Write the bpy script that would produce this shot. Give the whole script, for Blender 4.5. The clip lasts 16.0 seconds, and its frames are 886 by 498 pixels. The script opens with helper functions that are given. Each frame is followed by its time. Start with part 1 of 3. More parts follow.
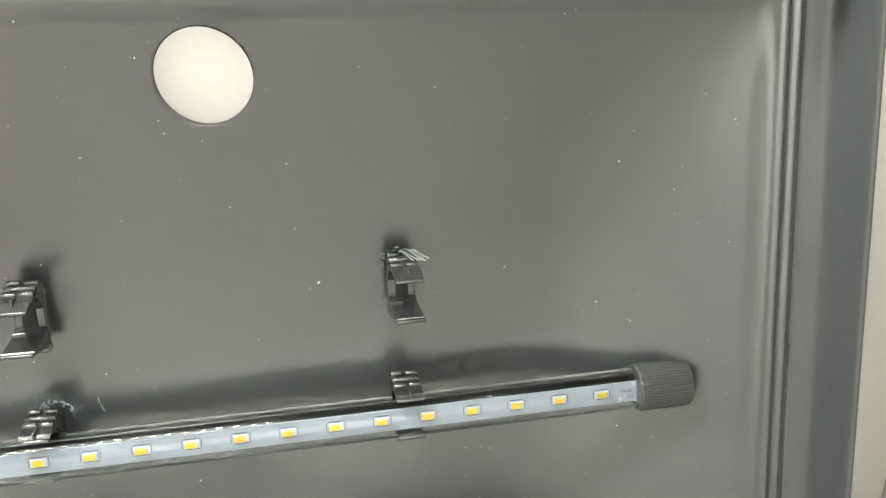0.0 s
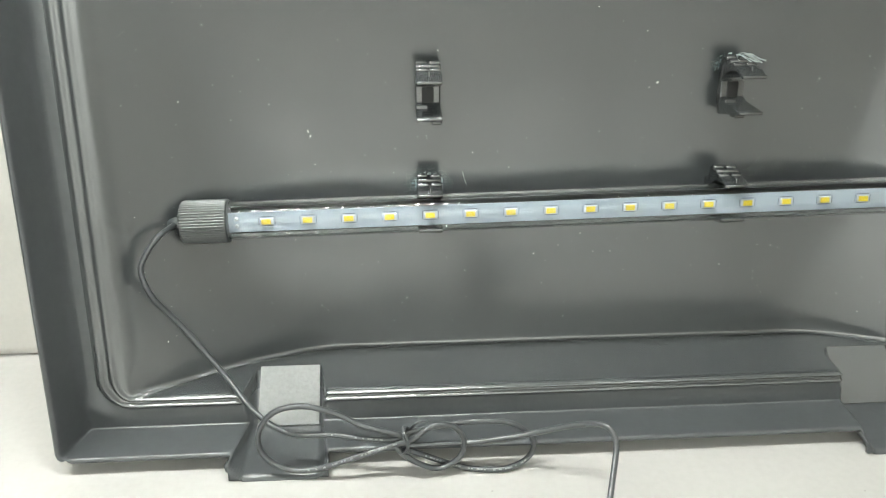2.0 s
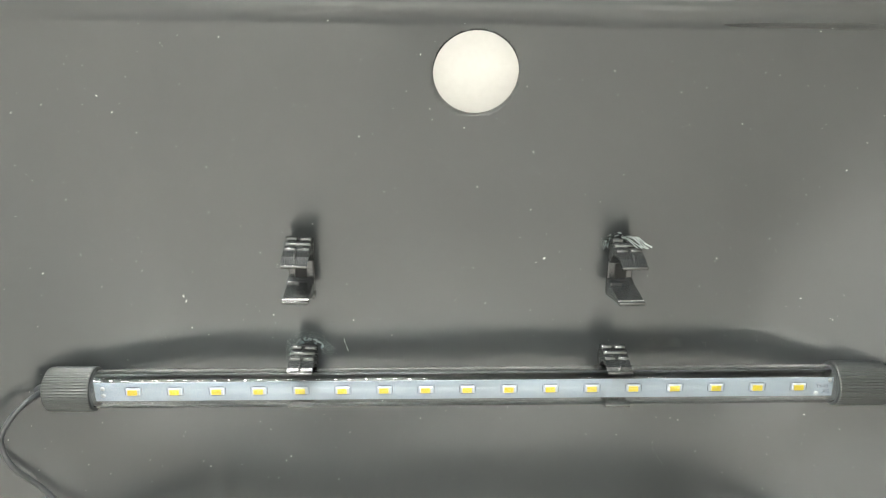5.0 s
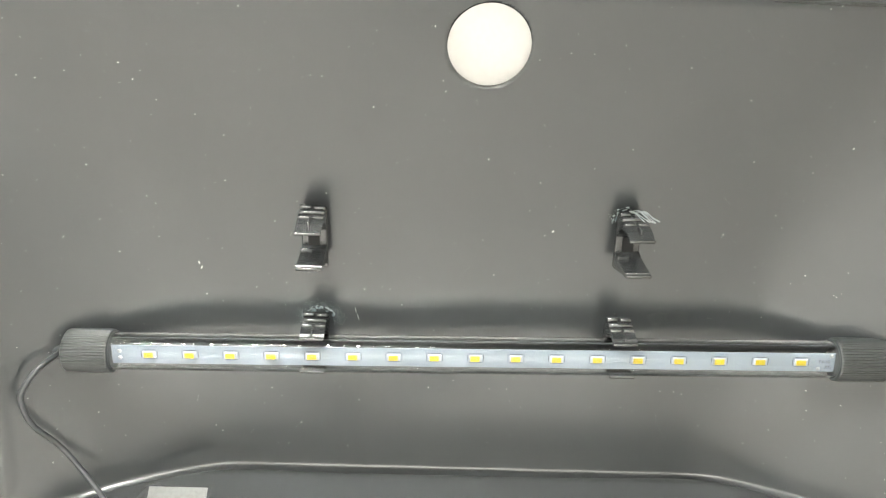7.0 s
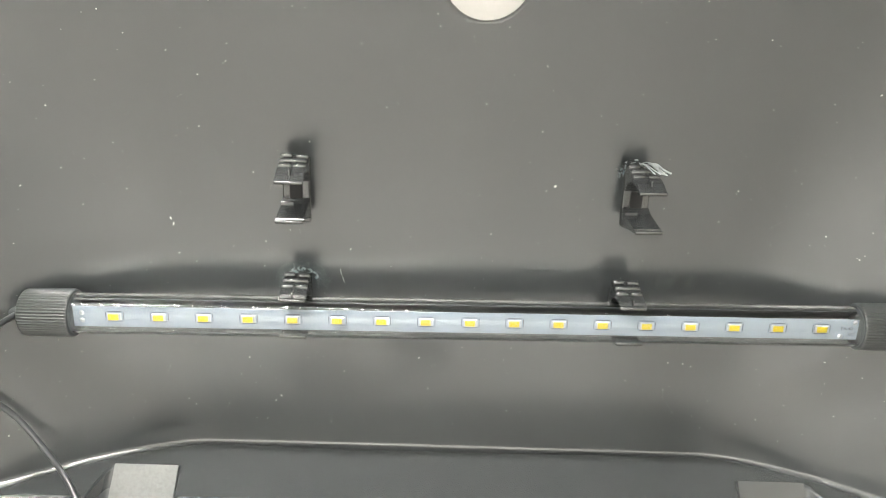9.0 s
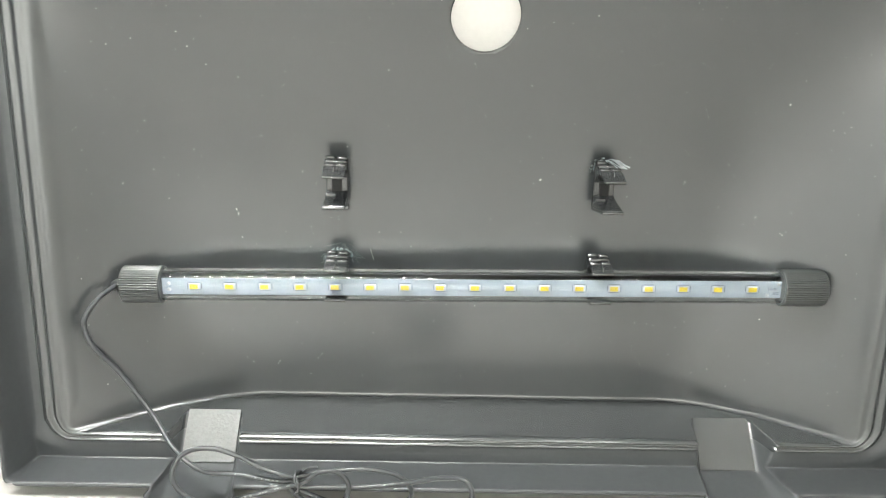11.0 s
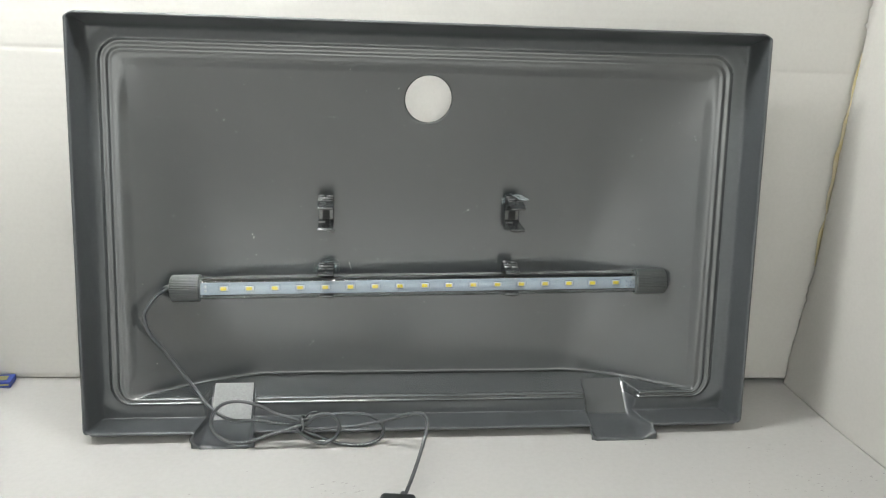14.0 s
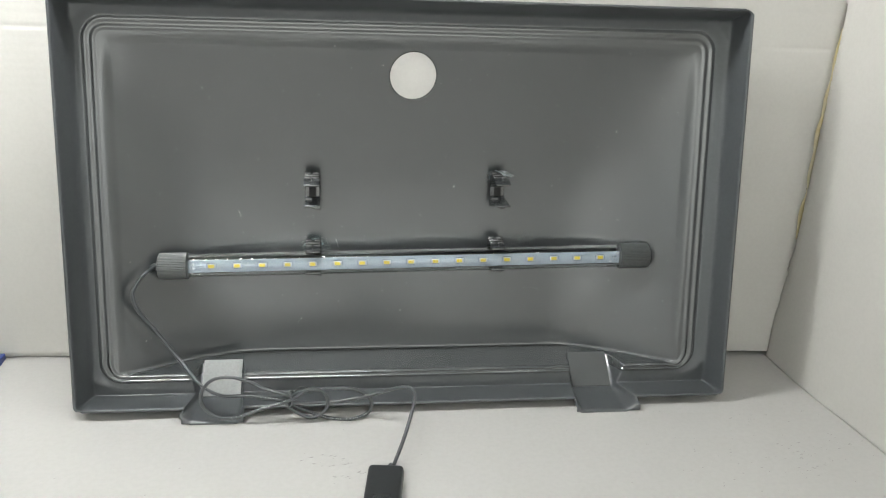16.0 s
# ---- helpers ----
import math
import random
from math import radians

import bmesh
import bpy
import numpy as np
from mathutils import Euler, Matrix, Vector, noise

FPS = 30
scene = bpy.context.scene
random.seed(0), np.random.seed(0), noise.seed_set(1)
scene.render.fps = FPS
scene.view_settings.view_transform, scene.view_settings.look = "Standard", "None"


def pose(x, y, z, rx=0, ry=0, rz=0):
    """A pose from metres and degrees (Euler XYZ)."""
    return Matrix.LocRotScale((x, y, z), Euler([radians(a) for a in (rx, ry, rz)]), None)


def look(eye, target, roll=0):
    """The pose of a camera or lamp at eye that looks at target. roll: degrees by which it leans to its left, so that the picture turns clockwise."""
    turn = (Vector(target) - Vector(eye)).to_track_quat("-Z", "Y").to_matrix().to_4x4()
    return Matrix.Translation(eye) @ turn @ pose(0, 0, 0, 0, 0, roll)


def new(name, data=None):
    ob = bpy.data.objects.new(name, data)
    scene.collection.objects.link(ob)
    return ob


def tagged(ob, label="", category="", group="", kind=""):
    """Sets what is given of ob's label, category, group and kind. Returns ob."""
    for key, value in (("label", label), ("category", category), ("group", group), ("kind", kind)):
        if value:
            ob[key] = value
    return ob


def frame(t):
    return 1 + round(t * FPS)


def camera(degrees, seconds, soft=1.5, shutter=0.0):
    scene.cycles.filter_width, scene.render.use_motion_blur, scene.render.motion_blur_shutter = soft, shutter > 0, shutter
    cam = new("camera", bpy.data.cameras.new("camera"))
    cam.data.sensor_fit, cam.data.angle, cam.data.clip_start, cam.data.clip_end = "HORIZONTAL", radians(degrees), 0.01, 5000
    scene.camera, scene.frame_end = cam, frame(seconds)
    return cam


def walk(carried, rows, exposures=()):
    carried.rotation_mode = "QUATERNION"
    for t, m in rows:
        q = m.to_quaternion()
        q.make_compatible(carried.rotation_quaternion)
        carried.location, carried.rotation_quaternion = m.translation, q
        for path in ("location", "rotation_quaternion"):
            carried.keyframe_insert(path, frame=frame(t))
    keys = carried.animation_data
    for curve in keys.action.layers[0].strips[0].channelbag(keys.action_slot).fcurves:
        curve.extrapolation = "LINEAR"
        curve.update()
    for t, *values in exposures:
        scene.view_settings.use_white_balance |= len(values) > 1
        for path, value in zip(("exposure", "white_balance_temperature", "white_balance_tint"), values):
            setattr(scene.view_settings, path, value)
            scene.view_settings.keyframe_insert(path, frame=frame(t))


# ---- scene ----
cam = camera(59.3, 16.0, soft=1.1)
PATH = [
    (0, (0.037, -0.313, 0.265), (0.354, 1.586, -0.180), -1.95),
    (0.5, (0.014, -0.329, 0.244), (0.33, 1.554, -0.352), -1.9),
    (1, (-0.006, -0.347, 0.217), (0.279, 1.548, -0.357), -1.8),
    (1.5, (-0.056, -0.364, 0.219), (0.113, 1.533, -0.391), -1.2),
    (2, (-0.097, -0.37, 0.218), (0.021, 1.527, -0.403), -0.4),
    (2.5, (-0.092, -0.365, 0.216), (0.015, 1.547, -0.359), 0.2),
    (3, (-0.079, -0.339, 0.255), (0.024, 1.579, -0.3), 0.0),
    (3.5, (-0.076, -0.335, 0.287), (0.003, 1.574, -0.303), -0.0),
    (4, (-0.042, -0.347, 0.315), (0.041, 1.582, -0.206), 0.2),
    (4.5, (-0.019, -0.335, 0.299), (0.031, 1.576, -0.289), 0.3),
    (7, (-0.02, -0.345, 0.289), (-0.006, 1.549, -0.352), 1.7),
    (7.5, (-0.023, -0.342, 0.285), (0.016, 1.549, -0.365), 2.1),
    (8, (-0.024, -0.321, 0.263), (0.017, 1.57, -0.387), 2.4),
    (10.5, (-0.014, -0.371, 0.25), (0.023, 1.542, -0.334), 1.9),
    (11, (-0.028, -0.421, 0.264), (0.013, 1.496, -0.306), 1.6),
    (11.5, (-0.045, -0.485, 0.267), (0.046, 1.448, -0.239), 1.9),
    (12, (-0.038, -0.533, 0.266), (0.103, 1.411, -0.18), 2.1),
    (12.5, (-0.044, -0.56, 0.263), (0.149, 1.39, -0.138), 1.9),
    (13, (-0.046, -0.583, 0.257), (0.188, 1.366, -0.123), 1.7),
    (13.5, (-0.044, -0.598, 0.266), (0.176, 1.349, -0.133), 1.4),
    (14, (-0.051, -0.615, 0.267), (0.156, 1.337, -0.116), 1.4),
    (14.5, (-0.052, -0.623, 0.262), (0.154, 1.329, -0.123), 1.2),
    (15, (-0.049, -0.617, 0.266), (0.179, 1.332, -0.123), 1.0),
    (15.5, (-0.046, -0.614, 0.263), (0.195, 1.331, -0.134), 0.9),
    (16, (-0.048, -0.622, 0.263), (0.183, 1.318, -0.163), 1.1),
]
# The lid leans back by eight degrees: lid coordinates (x right, y into the lid, z up along it) to world.
LEAN_BACK = Matrix.Translation((0, 0, -0.0075)) @ pose(0, 0, 0, -8, 0, 0)
EXPOSURES = [(0, 1.04, 6830, 12), (2, 0.91, 6480, 8), (2.5, 0.93, 6580, 8), (4.5, 1.03, 6680, 10), (7, 1.27, 6780, 13), (8.2, 1.15, 6830, 14), (10.3, 1.19, 6680, 13), (11.5, 1.03, 6480, 11), (13, 0.48, 6400, 10), (14, 0.4, 6350, 12), (16, 0.42, 6350, 12)]
walk(cam, [(t, LEAN_BACK @ look(eye, target, roll)) for t, eye, target, roll in PATH], EXPOSURES)

# ---- world and light ----
world = bpy.data.worlds.new("world")
scene.world = world
world.use_nodes = True
world.node_tree.nodes["Background"].inputs[0].default_value = (0.9, 0.95, 1.0, 1)
world.node_tree.nodes["Background"].inputs[1].default_value = 0.25


def area_lamp(name, where, target, size, size_y, power, colour):
    data = bpy.data.lights.new(name, "AREA")
    data.shape, data.size, data.size_y, data.energy, data.color = "RECTANGLE", size, size_y, power, colour
    ob = new(name, data)
    ob.matrix_world = look(where, target)
    return ob


# added lamps, out of view: wash the far wall for the lid to reflect
area_lamp("added_fill_light", (-0.65, -2.0, 1.78), (-0.85, -3.2, 0.4), 1.0, 0.7, 73, (0.97, 1.0, 0.955))
area_lamp("added_fill_light", (0.25, -2.1, 1.78), (0.30, -3.2, 0.4), 1.2, 0.7, 61, (0.97, 1.0, 0.955))


# ---- materials ----
def material(name, colour, rough=0.5, metal=0.0, grain=0.0, grain_scale=200.0, stain=0.0, stain_scale=6.0, bump=0.0, bump_scale=400.0,
             stain_colour=None, stain_detail=4.0, emit=0.0, specular=0.5):
    """A principled material with stains, grain and fine relief, in metres."""
    m = bpy.data.materials.new(name)
    m.use_nodes = True
    nt = m.node_tree
    b = nt.nodes["Principled BSDF"]
    b.inputs["Base Color"].default_value = (*colour, 1)
    b.inputs["Roughness"].default_value = rough
    b.inputs["Metallic"].default_value = metal
    b.inputs["Specular IOR Level"].default_value = specular
    coords = nt.nodes.new("ShaderNodeTexCoord")

    def noise_node(scale, detail=4.0):
        n = nt.nodes.new("ShaderNodeTexNoise")
        n.inputs["Scale"].default_value, n.inputs["Detail"].default_value = scale, detail
        nt.links.new(coords.outputs["Object"], n.inputs["Vector"])
        return n

    out = None
    if stain or grain:
        rgb = nt.nodes.new("ShaderNodeRGB")
        rgb.outputs[0].default_value = (*colour, 1)
        out = rgb.outputs[0]
        for amount, scale, other in ((stain, stain_scale, stain_colour), (grain, grain_scale, None)):
            if not amount:
                continue
            n = noise_node(scale, stain_detail if scale == stain_scale else 4.0)
            ramp = nt.nodes.new("ShaderNodeMapRange")
            ramp.interpolation_type = "SMOOTHERSTEP"
            ramp.inputs["From Min"].default_value, ramp.inputs["From Max"].default_value = 0.25, 0.8
            ramp.inputs["To Max"].default_value = amount
            nt.links.new(n.outputs["Fac"], ramp.inputs["Value"])
            mix = nt.nodes.new("ShaderNodeMix")
            mix.data_type = "RGBA"
            mix.inputs[7].default_value = (*(other or [c * 0.55 for c in colour]), 1)
            nt.links.new(ramp.outputs[0], mix.inputs[0])
            nt.links.new(out, mix.inputs[6])
            out = mix.outputs[2]
        nt.links.new(out, b.inputs["Base Color"])
    if bump:
        n = noise_node(bump_scale, 3.0)
        bn = nt.nodes.new("ShaderNodeBump")
        bn.inputs["Strength"].default_value, bn.inputs["Distance"].default_value = bump, 0.0005
        nt.links.new(n.outputs["Fac"], bn.inputs["Height"])
        nt.links.new(bn.outputs[0], b.inputs["Normal"])
    if emit:
        b.inputs["Emission Color"].default_value = (*colour, 1)
        b.inputs["Emission Strength"].default_value = emit
    return m


PLASTIC = material("black_lid_plastic", (0.053, 0.0585, 0.0615), 0.22, specular=0.9)
# one sheet with the panel: matte rim, base colour raised in place of light
RIM_LIFTED = material("lightened_matte_rim_plastic", (0.071, 0.0765, 0.081), 0.34, specular=0.7, bump=0.06, bump_scale=700, grain=0.2, grain_scale=300)
PLASTIC.node_tree.nodes["Principled BSDF"].inputs["IOR"].default_value = 1.75
CLIP = material("black_clip_plastic", (0.026, 0.029, 0.031), 0.25, specular=1.0, bump=0.1, bump_scale=500, grain=0.3, grain_scale=300)
CLIP.node_tree.nodes["Principled BSDF"].inputs["IOR"].default_value = 1.65
CAP = material("black_cap_plastic", (0.050, 0.056, 0.058), 0.30, specular=0.8, bump=0.1, bump_scale=600, grain=0.3, grain_scale=300)
SWITCH = material("black_switch_plastic", (0.024, 0.026, 0.028), 0.36, bump=0.1, bump_scale=600, grain=0.3, grain_scale=300)
CABLE = material("black_cable_rubber", (0.050, 0.055, 0.060), 0.33, specular=0.9, bump=0.15, bump_scale=700, grain=0.3, grain_scale=250)
CABLE_INK = material("pale_cable_print", (0.26, 0.27, 0.275), 0.5, grain=0.2)
# near-black for the switch seam and for shade painted at screw recesses
DARK = material("black_seam_and_recess_shade", (0.006, 0.006, 0.006), 0.6, grain=0.3)
PAD = material("grey_foam_pad", (0.185, 0.19, 0.19), 0.42, bump=0.3, bump_scale=650, grain=0.3, grain_scale=500)
PCB = material("white_strip_lacquer", (0.31, 0.36, 0.425), 0.5, grain=0.12, grain_scale=150, specular=0.2)
LED_BODY = material("white_diode_body", (0.42, 0.45, 0.48), 0.35, grain=0.1)
PHOSPHOR = material("yellow_phosphor", (0.62, 0.47, 0.010), 0.4, grain=0.15, grain_scale=900)
COPPER = material("pale_solder", (0.5, 0.52, 0.55), 0.35, metal=0.6, grain=0.2)
INK = material("grey_print", (0.05, 0.06, 0.08), 0.6, grain=0.2)
BOARD = material("white_board_paper", (0.60, 0.582, 0.55), 0.55, stain=0.12, stain_scale=7, stain_colour=(0.50, 0.485, 0.46), grain=0.08, grain_scale=350,
                 bump=0.12, bump_scale=60)
TABLETOP = material("white_tabletop_paper", (0.50, 0.49, 0.475), 0.42, stain=0.16, stain_scale=9, stain_colour=(0.46, 0.445, 0.425), grain=0.1,
                    grain_scale=260, bump=0.1, bump_scale=90)
FOAM = material("yellowed_torn_tape", (0.55, 0.46, 0.24), 0.6, stain=0.9, stain_scale=70, stain_colour=(0.62, 0.57, 0.45), bump=0.5, bump_scale=300)
DUST = material("pale_dust", (0.34, 0.35, 0.34), 0.8, grain=0.3, grain_scale=900)
GLUE = material("milky_glue_residue", (0.42, 0.47, 0.48), 0.35, stain=0.8, stain_scale=220, stain_colour=(0.08, 0.09, 0.09), bump=0.9, bump_scale=500)
GREY = material("scuff_grey", (0.42, 0.41, 0.395), 0.8, grain=0.4, grain_scale=300)
ROOM = material("room_paint", (0.62, 0.62, 0.60), 0.7, stain=0.2, stain_scale=2, grain=0.1)
BLUE = material("blue_print_card", (0.03, 0.06, 0.30), 0.35, stain=0.3, stain_scale=90)
YELLOW = material("yellow_print", (0.36, 0.33, 0.10), 0.4, grain=0.2)
GLOW = material("lamp_diode_glow", (0.98, 1.0, 0.95), 0.4, emit=97.0)
LAMP_TAPE = material("white_lamp_tape", (0.7, 0.7, 0.68), 0.5, grain=0.15)

GLASS = bpy.data.materials.new("clear_tube_plastic")
GLASS.use_nodes = True
_b = GLASS.node_tree.nodes["Principled BSDF"]
_b.inputs["Base Color"].default_value = (0.97, 0.985, 0.98, 1)
_b.inputs["Roughness"].default_value = 0.012
_b.inputs["IOR"].default_value = 1.46
_b.inputs["Transmission Weight"].default_value = 1.0


# ---- mesh helpers ----
def thing(name, m, label, category, group="", kind=""):
    ob = new(name)
    ob.empty_display_size = 0.01
    ob.matrix_world = m
    return tagged(ob, label, category, group, kind)


def part(name, bm, mat, parent=None, label="", smooth=True, m=None):
    mesh = bpy.data.meshes.new(name)
    bm.normal_update()
    bm.to_mesh(mesh)
    bm.free()
    mesh.materials.append(mat)
    if smooth:
        mesh.polygons.foreach_set("use_smooth", [True] * len(mesh.polygons))
    ob = new(name, mesh)
    if parent:
        ob.parent = parent
    if m is not None:
        ob.matrix_local = m
    if label:
        ob["label"] = label
    return ob


def box(x0, x1, y0, y1, z0, z1, bevel=0.0, segments=2, bm=None):
    own = bm is None
    bm = bmesh.new() if own else bm
    made = bmesh.ops.create_cube(bm, size=1, matrix=Matrix.Translation(((x0 + x1) / 2, (y0 + y1) / 2, (z0 + z1) / 2)) @ Matrix.Diagonal((x1 - x0, y1 - y0, z1 - z0, 1)))
    if bevel:
        edges = list({e for v in made["verts"] for e in v.link_edges})
        bmesh.ops.bevel(bm, geom=edges, offset=bevel, segments=segments, affect="EDGES", profile=0.5)
    return bm


def extrude_profile(points, x0, x1):
    """A prism along x of a closed outline of (y, z)."""
    bm = bmesh.new()
    a = [bm.verts.new((x0, y, z)) for y, z in points]
    b = [bm.verts.new((x1, y, z)) for y, z in points]
    n = len(points)
    for i in range(n):
        bm.faces.new((a[i], a[(i + 1) % n], b[(i + 1) % n], b[i]))
    bm.faces.new(a[::-1])
    bm.faces.new(b)
    bmesh.ops.recalc_face_normals(bm, faces=bm.faces)
    return bm


def lathe_x(profile, sides=48, wave=0, depth=0.0, caps=True):
    """A body turned about the x axis from (x, radius); wave ribs cut into the radius."""
    bm = bmesh.new()
    rings = []
    for x, r, w in profile:
        ring = []
        for i in range(sides):
            a = 2 * math.pi * i / sides
            rr = r - (depth * w * (0.5 - 0.5 * math.cos(wave * a)) if wave else 0)
            ring.append(bm.verts.new((x, rr * math.cos(a), rr * math.sin(a))))
        rings.append(ring)
    for p, q in zip(rings, rings[1:]):
        for i in range(sides):
            bm.faces.new((p[i], p[(i + 1) % sides], q[(i + 1) % sides], q[i]))
    if caps:
        bm.faces.new(rings[0][::-1])
        bm.faces.new(rings[-1])
    bmesh.ops.recalc_face_normals(bm, faces=bm.faces)
    return bm


def smooth_path(points, steps=10):
    """Catmull-Rom through the points."""
    pts = [Vector(p) for p in points]
    pts = [2 * pts[0] - pts[1]] + pts + [2 * pts[-1] - pts[-2]]
    out = []
    for i in range(1, len(pts) - 2):
        p0, p1, p2, p3 = pts[i - 1:i + 3]
        for k in range(steps):
            t = k / steps
            out.append(0.5 * ((2 * p1) + (p2 - p0) * t + (2 * p0 - 5 * p1 + 4 * p2 - p3) * t * t + (3 * p1 - p0 - 3 * p2 + p3) * t ** 3))
    out.append(pts[-2])
    return out


def cord(points, radius, steps=10, sides=12, flat=1.0):
    path = smooth_path(points, steps)
    bm = bmesh.new()
    rings = []
    up = Vector((0.2, -1, 0.1)).normalized()
    for i, p in enumerate(path):
        t = (path[min(i + 1, len(path) - 1)] - path[max(i - 1, 0)]).normalized()
        side = t.cross(up).normalized()
        up = side.cross(t).normalized()
        rings.append([bm.verts.new(p + radius * (math.cos(a) * side + flat * math.sin(a) * up)) for a in [2 * math.pi * k / sides for k in range(sides)]])
    for p, q in zip(rings, rings[1:]):
        for k in range(sides):
            bm.faces.new((p[k], p[(k + 1) % sides], q[(k + 1) % sides], q[k]))
    bm.faces.new(rings[0][::-1])
    bm.faces.new(rings[-1])
    bmesh.ops.recalc_face_normals(bm, faces=bm.faces)
    return bm


def setting(name, bm, mat, label, category, smooth=False):
    return tagged(part(name, bm, mat, None, label, smooth), label, category, "", "structure")


# ---- the white corner in which the lid stands ----
def wall_y(x):
    bow = max(0.0, min(1.0, (x - 0.15) / 0.16))
    return 0.0545 - 0.034 * x - 0.0042 * bow * bow * (3 - 2 * bow)


def tabletop():
    bm = bmesh.new()
    nx, ny = 60, 44
    grid = [[bm.verts.new((-1.3 + 2.3 * i / nx, -2.0 + 2.25 * j / ny, 0.0)) for i in range(nx + 1)] for j in range(ny + 1)]
    for j in range(ny):
        for i in range(nx):
            bm.faces.new((grid[j][i], grid[j][i + 1], grid[j + 1][i + 1], grid[j + 1][i]))
    top = list(bm.faces)
    made = bmesh.ops.extrude_face_region(bm, geom=top)
    for v in [g for g in made["geom"] if isinstance(g, bmesh.types.BMVert)]:
        v.co.z -= 0.03
    bmesh.ops.recalc_face_normals(bm, faces=bm.faces)
    return bm


setting("floor", tabletop(), TABLETOP, "white paper-covered tabletop with faint grey scuffs", "tabletop")


def soft_step(t):
    t = max(0.0, min(1.0, t))
    return t * t * (3 - 2 * t)


def back_wall():
    """A white card with faint horizontal flutes and one fold across it at 0.283 m."""
    bm = bmesh.new()
    xs = [-0.56 + 0.925 * i / 40 for i in range(41)]
    zs = [0.0050 + 0.00155 * k for k in range(420)]
    rows = []
    for z in zs:
        row = []
        for x in xs:
            y = wall_y(x) + 0.00003 * math.sin(z * 2 * math.pi / 0.0062) + 0.0007 * noise.noise((x * 6, z * 6, 3))
            y += 0.0006 * math.exp(-((z - 0.283) / 0.0012) ** 2)
            if z > 0.283:
                y -= 0.012 * (z - 0.283)
            lift = -0.0035 * soft_step((0.20 - x) / 0.30) + 0.0004 * noise.noise((x * 30, 0, 8)) if z < 0.0055 else 0.0
            row.append(bm.verts.new((x, y, z + lift)))
        rows.append(row)
    for a, b in zip(rows, rows[1:]):
        for i in range(len(xs) - 1):
            bm.faces.new((a[i], a[i + 1], b[i + 1], b[i]))
    # extra unseen depth, stops light from leaking under the card
    made = bmesh.ops.extrude_face_region(bm, geom=list(bm.faces))
    for v in [g for g in made["geom"] if isinstance(g, bmesh.types.BMVert)]:
        v.co.y += 0.040
    bmesh.ops.recalc_face_normals(bm, faces=bm.faces)
    return bm


setting("wall_north", back_wall(), BOARD, "white fluted card standing as back wall, folded once across", "wall", True)


def side_wall():
    bm = bmesh.new()
    ys = [0.0384 - 0.0029 * i for i in range(6)] + [0.024 - 0.9 * (i / 50) ** 1.3 for i in range(1, 51)]
    zs = [0.0] + [0.002 + 0.002 * k for k in range(325)]
    rows = []
    for z in zs:
        row = []
        for i, y in enumerate(ys):
            edge = 0.0018 * noise.noise((z * 45, 2.2, 0)) + 0.0014 * noise.noise((z * 150, 5.1, 0)) + 0.0009 * noise.noise((z * 390, 1.7, 0)) if i == 0 else 0.0
            d = 0.0384 - y
            x = 0.3405 + (0.61 * d * d if d < 0.12 else 0.0088 + 0.10 * (d - 0.12))
            x += 0.0010 * noise.noise((y * 5, z * 5, 11)) + 0.006 * min(1, z / 0.3) + 0.0045 * max(0.0, 1 - d / 0.0145) ** 2 * soft_step((z - 0.03) / 0.08)
            x += (0.0034 * noise.noise((z * 60, 4.4, 1)) + 0.0030 * noise.noise((z * 210, 6.1, 1)) + 0.0016 * noise.noise((z * 420, 3.3, 1))) * (i == 0) * soft_step((z - 0.05) / 0.08)
            row.append(bm.verts.new((x, y + edge, z)))
        rows.append(row)
    for a, b in zip(rows, rows[1:]):
        for i in range(len(ys) - 1):
            bm.faces.new((a[i], a[i + 1], b[i + 1], b[i]))
    made = bmesh.ops.extrude_face_region(bm, geom=list(bm.faces))
    for v in [g for g in made["geom"] if isinstance(g, bmesh.types.BMVert)]:
        v.co.x += 0.012
    bmesh.ops.recalc_face_normals(bm, faces=bm.faces)
    return bm


setting("wall_east", side_wall(), BOARD, "white board standing as side wall with a torn edge", "wall", True)


def torn_tape():
    """A ragged strip of yellowed tape in the corner."""
    bm = bmesh.new()
    a, b, n = [], [], 90
    for i in range(n + 1):
        z = 0.118 + 0.182 * i / n
        wide = 0.004 * (0.55 + 0.9 * noise.noise((z * 40, 7, 1))) * min(1, (z - 0.115) / 0.04, (0.303 - z) / 0.03) + 0.0006
        x = 0.3447 + 0.006 * min(1, z / 0.3)
        a.append(bm.verts.new((x - 0.0004, 0.0362 + 0.0008 * noise.noise((z * 90, 1, 4)), z)))
        b.append(bm.verts.new((x - 0.0012 - wide * 0.85, 0.0362 + 0.0006 * noise.noise((z * 70, 3, 4)), z)))
    for i in range(n):
        bm.faces.new((a[i], b[i], b[i + 1], a[i + 1]))
    made = bmesh.ops.extrude_face_region(bm, geom=list(bm.faces))
    for v in [g for g in made["geom"] if isinstance(g, bmesh.types.BMVert)]:
        v.co.y += 0.0006
    bmesh.ops.recalc_face_normals(bm, faces=bm.faces)
    return bm


tagged(part("torn_tape", torn_tape(), FOAM), "ragged strip of yellowed tape in the corner of two boards", "tape")


def room_shell():
    bm = box(-2.4, 2.4, -3.2, 1.6, -0.75, 1.85)
    bmesh.ops.reverse_faces(bm, faces=bm.faces)
    return bm


# added shell, never in view: closes the space, bounces light to the lid
setting("wall_unseen_shell", room_shell(), ROOM, "unseen plain painted shell round the table, added to bounce light", "wall")

